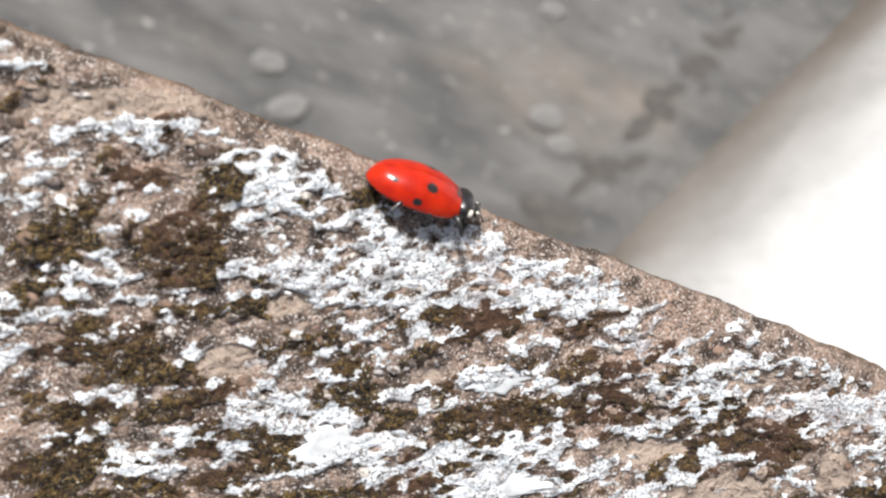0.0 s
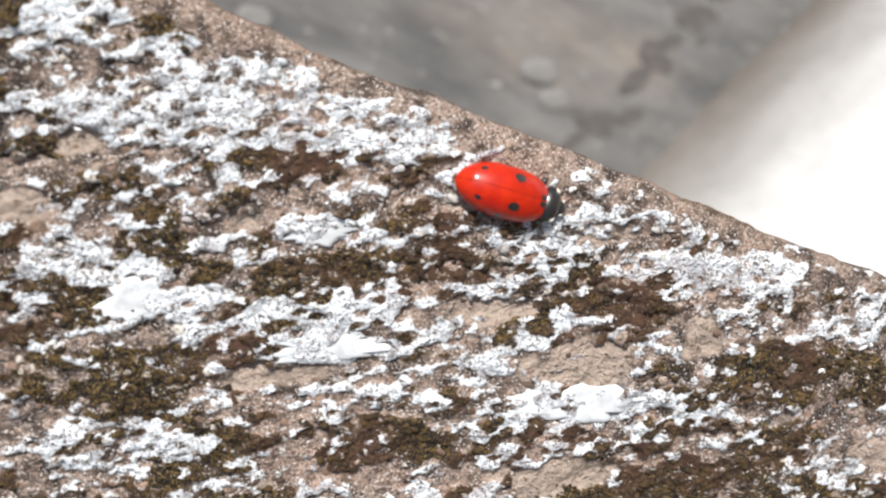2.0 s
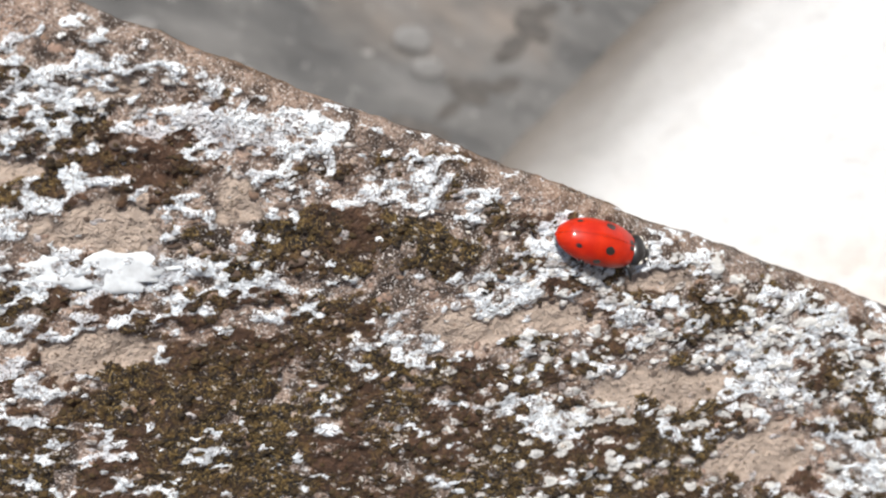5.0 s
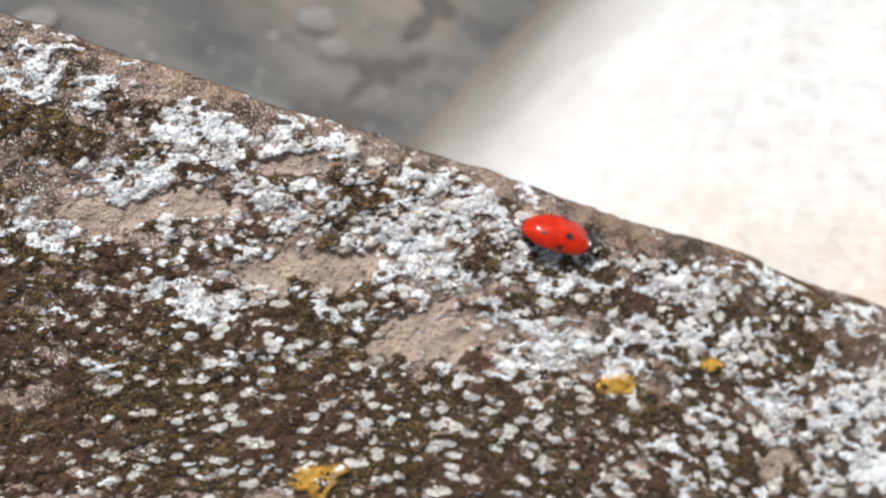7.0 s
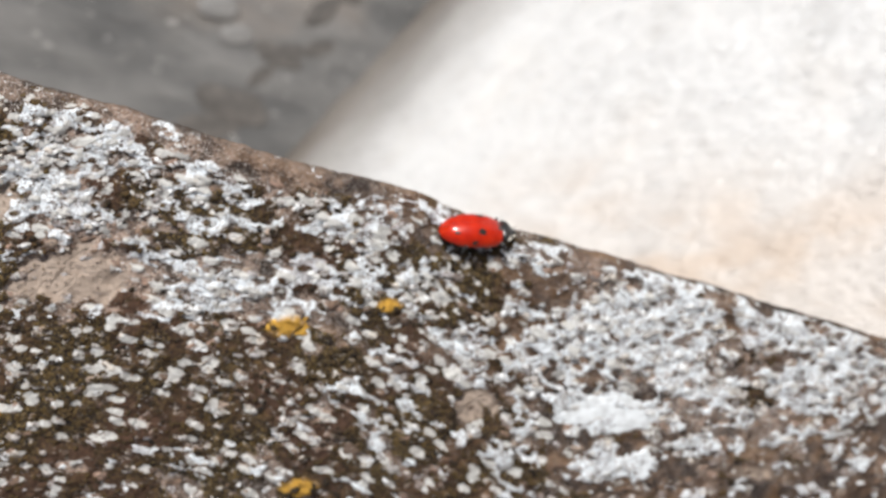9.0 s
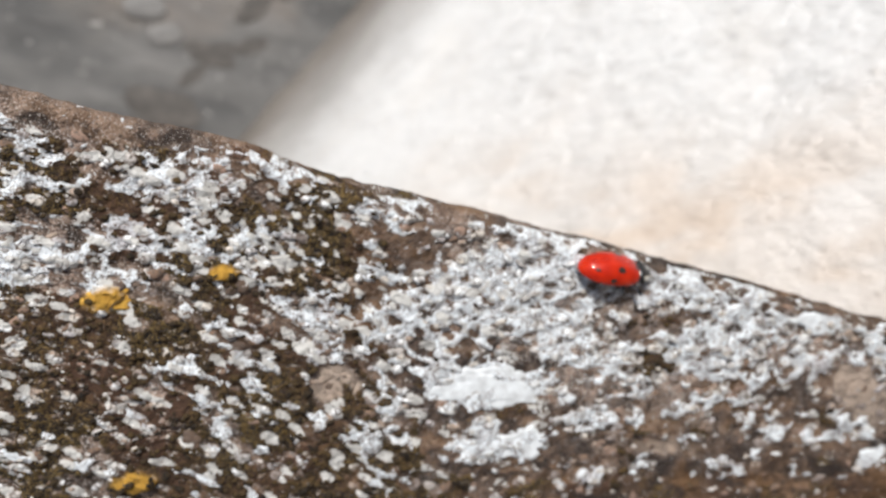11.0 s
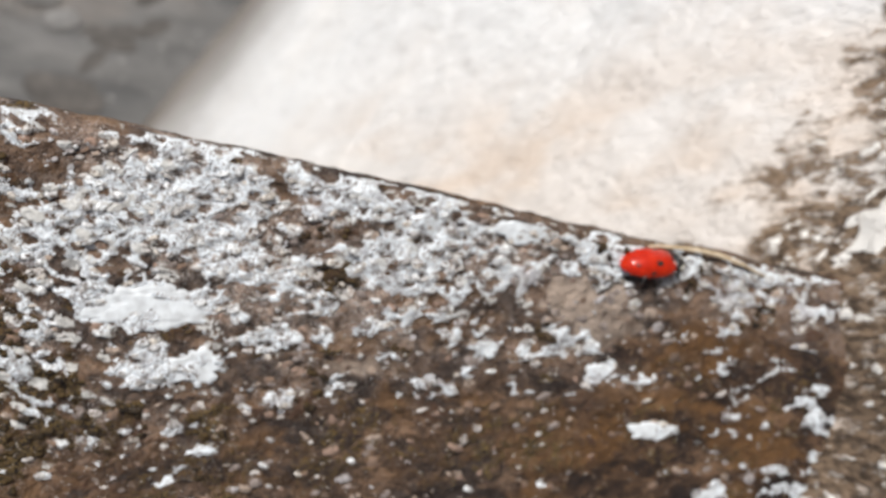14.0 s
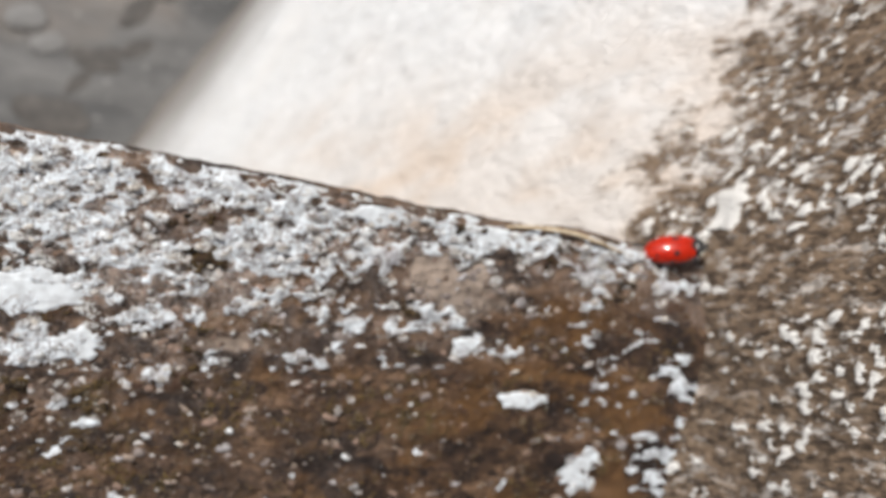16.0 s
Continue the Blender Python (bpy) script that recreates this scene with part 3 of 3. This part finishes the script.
def build_growth():
    rng = np.random.RandomState(11)
    x = rng.uniform(-0.033, 0.185, 60000)
    y = -0.0010 - 0.036 * rng.rand(60000) ** 1.1
    white, moss, bare, yellow, pale, dirt = growth(x, y)
    z = full_relief(x, y)
    ok = wall_gap(x, y) > 0.004
    dice = rng.rand(60000)
    mid = ramp(x, 0.036, 0.058)
    pick = ok & (bare < 0.5) & ((pale > 0.3) | (rng.rand(60000) < 0.05)) & (dice < (0.12 + 0.45 * mid) * (1 - 0.85 * dirt))
    scatter("lichen_granules", M_PALE, np.stack([x, y, z - 0.00005], 1)[pick][:6000].tolist(), (0.00007 + 0.00036 * rng.rand(6000) ** 1.8).tolist(), 0.30,
            "small pale lichen granules scattered over dark moss", "lichen")
    pick = ok & (moss > 0.6) & (dice < 0.45)
    scatter("moss_tufts", M_MOSS, np.stack([x, y, z - 0.0001], 1)[pick][:9000].tolist(), (0.0001 + 0.00022 * rng.rand(9000)).tolist(), 0.9,
            "dry brown and olive moss tufts on the ledge", "moss")
    pick = ok & (white < 0.4) & (dice < (0.08 + 0.34 * (moss < 0.5)) * (1 - 0.88 * dirt) * (1 - 0.7 * bare))
    scatter("stone_chips", M_CHIP, np.stack([x, y, z - 0.00006], 1)[pick][:16000].tolist(), (0.00009 + 0.00048 * rng.rand(16000) ** 3).tolist(), 0.22,
            "flaky tan and grey stone chips and grit", "grit")
    pick = ok & (white > 0.7) & (dice < 0.16)
    scatter("crust_lobes", M_PALE, np.stack([x, y, z - 0.00006], 1)[pick][:6000].tolist(), (0.00012 + 0.0003 * rng.rand(6000) ** 2.5).tolist(), 0.25,
            "white crusty lichen lobes on the ledge", "lichen")


def lichen_patch(name, x, y, rx, ry, mat, label, seed):
    """A lobed crust that follows the stone, with a raised, uneven margin."""
    rnd = np.random.RandomState(seed)
    rings, seg = 9, 44
    ph = rnd.rand(6) * 6.28
    verts = []
    ang = np.linspace(0, 2 * math.pi, seg, endpoint=False)
    edge = 1 + 0.12 * np.sin(3 * ang + ph[0]) + 0.09 * np.sin(5 * ang + ph[1]) + 0.09 * np.sin(9 * ang + ph[2]) + 0.09 * np.sin(15 * ang + ph[3])
    R = np.linspace(0.06, 1, rings)
    slant = 0.34 - 0.24 * min(max(x / 0.15, 0), 1)
    px = x + rx * R[:, None] * edge[None] * np.cos(ang)[None]
    py = np.minimum(y + slant * (px - x) + ry * R[:, None] * edge[None] * np.sin(ang)[None], -0.0006)
    lift = 0.00007 * np.array([1, 1, 1, 1, 1.05, 1.15, 1.3, 1.0, -0.9])[:, None]
    # the crust bridges the small hollows of the stone
    pz = 0.0012 * (fbm(px, py, 0.02, 2, 12) - 0.5) + 0.00018 + lift + 0.00012 * (fbm(px, py, 0.0014, 3, seed) - 0.5)
    verts = np.stack([px, py, pz], -1).reshape(-1, 3).tolist()
    faces = [tuple(range(seg))]
    for i in range(rings - 1):
        for k in range(seg):
            a, b = i * seg + k, i * seg + (k + 1) % seg
            faces.append((a, a + seg, b + seg, b))
    ob = mesh_object(name, verts, faces, mat)
    ob.matrix_basis = TILT
    tagged(ob, label, "lichen", "lichen patches on the ledge")


def build_patches():
    crusts = [(119.5, -13.3, 5, 1.7), (124.7, -17.7, 2.3, 1.6), (160.5, -2, 3.4, 1.2), (150, -1.3, 2.9, 1.2), (181.1, -15.6, 2.8, 1.6), (169.4, -17.9, 2.7, 0.9), (179.1, -25, 3.1, 2.4), (161.7, -13.2, 1.3, 1.2), (-4.1, -15.2, 1.8, 1.4), (3.7, -8.3, 2.1, 0.9), (6.9, -14.6, 3.1, 1), (22.5, -13.3, 4.4, 1.3), (51.9, -3.7, 1.5, 0.8), (120.4, -13.5, 4.2, 1.8), (160.3, -2.2, 3.3, 1.4)]
    for k, (x, y, rx, ry) in enumerate(crusts):
        lichen_patch("lichen_patch", x / 1000, y / 1000, rx * 0.00095, ry * 0.00095, M_CRUST, "flat white lichen crust grown onto the ledge", 50 + k)
    for k, (x, y, rx, ry) in enumerate(YELLOW[:2]):
        lichen_patch("lichen_patch", x / 1000, y / 1000, rx / 1000, ry / 1000, M_YELLOW, "small yellow lichen rosette among moss", 80 + k)


def build_pebbles():
    """Loose stones, dark debris and a dark band made up of small bits on the ground below."""
    spots = ((0.129, 0.0925, 0.0072), (0.1365, 0.0855, 0.006), (0.0446, 0.0625, 0.007), (0.0344, 0.0734, 0.006), (0.119, 0.1276, 0.005))
    for k, (x, y, s) in enumerate(spots):
        bm = bmesh.new()
        bmesh.ops.create_icosphere(bm, subdivisions=3, radius=1)
        for v in bm.verts:
            v.co *= 1 + 0.25 * noise.noise(v.co * 1.3 + Vector((k * 3.1, 0, 0)))
            v.co = Vector((v.co.x * s, v.co.y * s * 0.6, v.co.z * s * 0.16))
        me = bpy.data.meshes.new("pebble")
        bm.to_mesh(me)
        me.materials.append(M_PEBBLE)
        me.polygons.foreach_set("use_smooth", np.ones(len(me.polygons), dtype=bool))
        ob = new("pebble", me)
        ob.matrix_basis = pose(x, y, GROUND + s * 0.08, 0, 0, 22 + 11 * (k % 3 - 1))
        tagged(ob, "pale rounded pebble lying on the ground", "pebble", "pebbles on the ground")
    rng = np.random.RandomState(5)
    bits = [(0.140, 0.062, 0.012), (0.1335, 0.0525, 0.010)]
    # small bits added along a line stand in for a diffuse dark band
    for k in range(26):
        u = (k + rng.rand()) / 26
        bits.append((0.143 + 0.056 * u + 0.010 * (rng.rand() - 0.5), 0.064 + 0.104 * u + 0.018 * (rng.rand() - 0.5), 0.0035 + 0.0045 * rng.rand()))
    for k, (x, y, s) in enumerate(bits):
        bm = bmesh.new()
        bmesh.ops.create_icosphere(bm, subdivisions=3 if k < 2 else 2, radius=1)
        for v in bm.verts:
            v.co *= 1 + 0.32 * noise.noise(v.co * 1.9 + Vector((k * 5.7, 2, 0))) + 0.14 * noise.noise(v.co * 4.7 + Vector((k, 5, 0)))
            v.co = Vector((v.co.x * s, v.co.y * s * 0.45, v.co.z * s * 0.08))
        me = bpy.data.meshes.new("debris_clump")
        bm.to_mesh(me)
        me.materials.append(M_DEBRIS)
        ob = new("debris_clump", me)
        ob.matrix_basis = pose(x, y, GROUND + s * 0.06, 0, 0, 22 + 19 * (k % 4 - 1.5))
        tagged(ob, "dark clump of plant debris, most added to form a dark band", "debris", "debris along the wall")


# ---------------------------------------------------------------- the ladybird
def tube(points, radii, ring=8):
    verts, faces = [], []
    pts = [Vector(p) for p in points]
    for i, p in enumerate(pts):
        ahead = (pts[min(i + 1, len(pts) - 1)] - pts[max(i - 1, 0)]).normalized()
        side = ahead.cross(Vector((0.13, 0.21, 1))).normalized()
        other = ahead.cross(side)
        for k in range(ring):
            a = 2 * math.pi * k / ring
            verts.append(p + (side * math.cos(a) + other * math.sin(a)) * radii[i])
    for i in range(len(pts) - 1):
        for k in range(ring):
            a, b = i * ring + k, i * ring + (k + 1) % ring
            faces.append((a, b, b + ring, a + ring))
    faces += [tuple(range(ring))[::-1], tuple(range((len(pts) - 1) * ring, len(pts) * ring))]
    return verts, faces


MM = 0.001
TAIL, FRONT, HALF, DOME, RIM = -3.35, 2.15, 1.5, 1.5, 0.45


def shell_point(u, a, out=0.0):
    """A point of the wing cases: u from the tail (0) to the front (1), a from the seam (0) to the rim (1)."""
    x = TAIL + (FRONT - TAIL) * u
    w = (1 - (1 - u / 0.53) ** 2.3) ** 0.55 if u < 0.53 else (1 - abs((u - 0.53) / 0.47) ** 3.0 * 0.42)
    w = max(w, 0.02)
    h = math.sin(math.pi * min(max(0.09 + 0.80 * u, 0), 1)) ** 0.62
    if u < 0.12:
        h *= (u / 0.12) ** 0.5
    ang = a * math.pi / 2
    y = (HALF * w + out) * math.sin(ang) ** 0.92
    z = RIM + (DOME * h + out) * math.cos(ang) ** 0.85
    return Vector((x - out * (1 - 2 * u) * 0.2, y, z)) * MM


def wing_case(parent, side):
    nu, na = 36, 22
    verts, faces = [], []
    for i in range(nu + 1):
        for k in range(na + 1):
            p = shell_point(i / nu, k / na)
            verts.append(Vector((p.x, side * (p.y + 0.012 * MM), p.z)))
    # a folded rim gives the case its thickness
    for i in range(nu + 1):
        p = shell_point(i / nu, 1)
        verts.append(Vector((p.x, side * (p.y - 0.18 * MM), p.z - 0.12 * MM)))
    row = na + 1
    for i in range(nu):
        for k in range(na):
            q = (i * row + k, (i + 1) * row + k, (i + 1) * row + k + 1, i * row + k + 1)
            faces.append(q if side < 0 else q[::-1])
        r0 = (nu + 1) * row + i
        q = (i * row + na, (i + 1) * row + na, r0 + 1, r0)
        faces.append(q if side < 0 else q[::-1])
    case = mesh_object("wing_case", verts, faces, M_RED, parent=parent, label="glossy red wing case with black spots")
    for u, a, s in ((0.60, 0.35, 0.060), (0.50, 0.80, 0.046), (0.22, 0.44, 0.036), (0.92, 0.09, 0.040)):
        v, f = [shell_point(u, a, 0.016)], []
        for ring in (0.5, 1.0):
            for k in range(18):
                t = 2 * math.pi * k / 18
                v.append(shell_point(u + s * 1.05 * ring * math.cos(t), a + s * 2.1 * ring * math.sin(t), 0.016 if ring < 1 else 0.008))
        for k in range(18):
            n = (k + 1) % 18
            f += [(0, 1 + k, 1 + n), (1 + k, 19 + k, 19 + n, 1 + n)]
        v = [Vector((p.x, side * (p.y + 0.012 * MM), p.z)) for p in v]
        if side > 0:
            f = [q[::-1] for q in f]
        mesh_object("spot", v, [q[::-1] for q in f], M_SPOT, parent=case, label="round black spot")
    return case


def ellipsoid(center, size, seg=20):
    verts, faces = [], []
    rings = seg // 2
    for i in range(rings + 1):
        p = math.pi * i / rings
        for k in range(seg):
            a = 2 * math.pi * k / seg
            verts.append(Vector((center[0] + size[0] * math.cos(p), center[1] + size[1] * math.sin(p) * math.cos(a), center[2] + size[2] * math.sin(p) * math.sin(a))) * MM)
    for i in range(rings):
        for k in range(seg):
            a, b = i * seg + k, i * seg + (k + 1) % seg
            faces.append((a, b, b + seg, a + seg))
    return verts, faces


LEGS = []


def build_ladybird():
    bug = new("ladybird")
    tagged(bug, "glossy red seven-spot ladybird walking along the ledge edge", "ladybird")
    for side in (-1, 1):
        wing_case(bug, side)
    v, f = ellipsoid((-0.45, 0, 0.5), (2.4, 1.15, 0.36))
    mesh_object("abdomen", v, f, M_BLACK, parent=bug, label="black underside")
    v, f = ellipsoid((2.28, 0, 0.85), (0.66, 1.05, 0.6), 24)
    shield = mesh_object("pronotum", v, f, M_BLACK, parent=bug, label="black neck shield with cream corners")
    for side in (-1, 1):
        v, f = ellipsoid((2.52, side * 0.76, 0.90), (0.27, 0.24, 0.26), 14)
        mesh_object("cream_corner", v, f, M_CREAM, parent=shield, label="cream corner mark")
    v, f = ellipsoid((2.98, 0, 0.62), (0.46, 0.56, 0.38), 18)
    head = mesh_object("head", v, f, M_BLACK, parent=bug)
    for side in (-1, 1):
        v, f = ellipsoid((3.12, side * 0.37, 0.8), (0.14, 0.11, 0.09), 12)
        mesh_object("eye_mark", v, f, M_CREAM, parent=head, label="small cream mark beside the eye")
        v, f = tube([Vector(p) * MM for p in ((3.2, side * 0.35, 0.72), (3.45, side * 0.52, 0.74), (3.6, side * 0.7, 0.6))], [0.045 * MM, 0.035 * MM, 0.06 * MM], 6)
        mesh_object("antenna", v, f, M_BLACK, parent=head)
        for j, (x, spread) in enumerate(((1.7, 0.75), (0.35, 0.05), (-1.0, -0.75))):
            v, f = tube([Vector(p) * MM for p in ((0, 0, 0), (spread * 0.4, side * 0.42, 0.10), (spread * 0.7, side * 0.72, -0.15), (spread * 0.9, side * 0.82, -0.42),
                                                   (spread * 1.1, side * 1.0, -0.5))], [0.17 * MM, 0.17 * MM, 0.12 * MM, 0.08 * MM, 0.05 * MM])
            leg = mesh_object("leg", v, f, M_BLACK, parent=bug, label="thin black jointed leg")
            home = (x * MM, side * 0.85 * MM, 0.5 * MM)
            leg.location = home
            LEGS.append((leg, home, side, (j + (side > 0)) % 2))
    return bug


build_ground()
build_wall()
build_ledge()
build_growth()
build_patches()
build_pebbles()


def build_straw():
    n = 14
    pts = []
    for k in range(n):
        u = k / (n - 1)
        x, y = 0.163 + 0.0135 * u, -0.0004 - 0.0006 * u * u + 0.0008 * math.sin(3.1 * u)
        z = float(full_relief(np.array([x]), np.array([y]))[0]) + 0.0002 + 0.0002 * math.sin(math.pi * u)
        pts.append((x, y, z))
    v, f = tube(pts, [0.00012 + 0.0001 * math.sin(math.pi * k / (n - 1)) for k in range(n)], 8)
    ob = mesh_object("straw", v, f, M_TWIG)
    ob.matrix_basis = TILT
    tagged(ob, "thin pale dry straw lying along the ledge edge", "straw")


build_straw()
BUG = build_ladybird()


def motions():
    # seconds, place along and across the ledge, heading and lean towards the drop
    rows = (
        (0, -0.00558, 0.00104, 2, -62),
        (0.5, -0.00305, 0.00087, -2, -58),
        (1, 0.00172, -0.00010, 1, -54),
        (1.5, 0.00760, -0.00138, -3, -36),
        (2, 0.01273, -0.00238, 4, -20),
        (2.5, 0.01912, -0.00300, 9, -26),
        (3, 0.02447, -0.00240, 20, -12),
        (3.2, 0.02743, -0.00166, 22, -10),
        (5.3, 0.05422, -0.00152, 5, -40),
        (5.5, 0.05613, -0.00205, 5, -42),
        (6, 0.06254, -0.00292, 6, -50),
        (6.2, 0.06796, -0.00245, 14, -46),
        (6.5, 0.07026, -0.00140, 9, -54),
        (7, 0.07758, -0.00142, 3, -54),
        (7.5, 0.08231, -0.00135, 0, -54),
        (8, 0.08760, -0.00214, -2, -54),
        (8.5, 0.09400, -0.00170, 15, -54),
        (9, 0.10029, -0.00005, 13, -54),
        (9.2, 0.10207, 0.00023, 10, -54),
        (11.3, 0.12989, -0.00083, 7, -54),
        (11.5, 0.13164, -0.00045, 7, -54),
        (12, 0.13513, -0.00013, 3, -54),
        (12.5, 0.14108, -0.00057, 1, -54),
        (13, 0.14905, -0.00074, 4, -54),
        (13.5, 0.15571, -0.00119, 3, -54),
        (14, 0.16319, -0.00146, 11, -54),
        (14.5, 0.16980, -0.00122, 11, -54),
        (15, 0.17487, -0.00084, 11, -50),
        (15.5, 0.17885, -0.00012, 14, -44),
        (16, 0.18184, 0.00066, 20, -38),
    )
    path = []
    for t, x, y, heading, lean in rows:
        climb = 20 * max(0.0, min(1.0, (t - 14.2) / 1.8))
        ground = float(relief(np.array([x]), np.array([min(y, -0.001)]))[0])
        turn = pose(0, 0, 0, lean, -climb, heading)
        middle = Vector((x, y, ground + 0.0010)) - turn @ Vector((-0.0003, 0, 0.0011))
        path.append((t, TILT @ Matrix.Translation(middle) @ turn))
    walk(BUG, path)
    # six legs step in two alternating tripods
    for leg, (x, y, z), side, beat in LEGS:
        steps = []
        for k in range(97):
            t = k / 6
            swing = 16 * math.sin(2 * math.pi * (t * 1.6 + 0.5 * beat))
            lift = 6 * max(0.0, math.cos(2 * math.pi * (t * 1.6 + 0.5 * beat)))
            steps.append((t, pose(x, y, z, side * lift, 0, -side * swing)))
        walk(leg, steps)


motions()
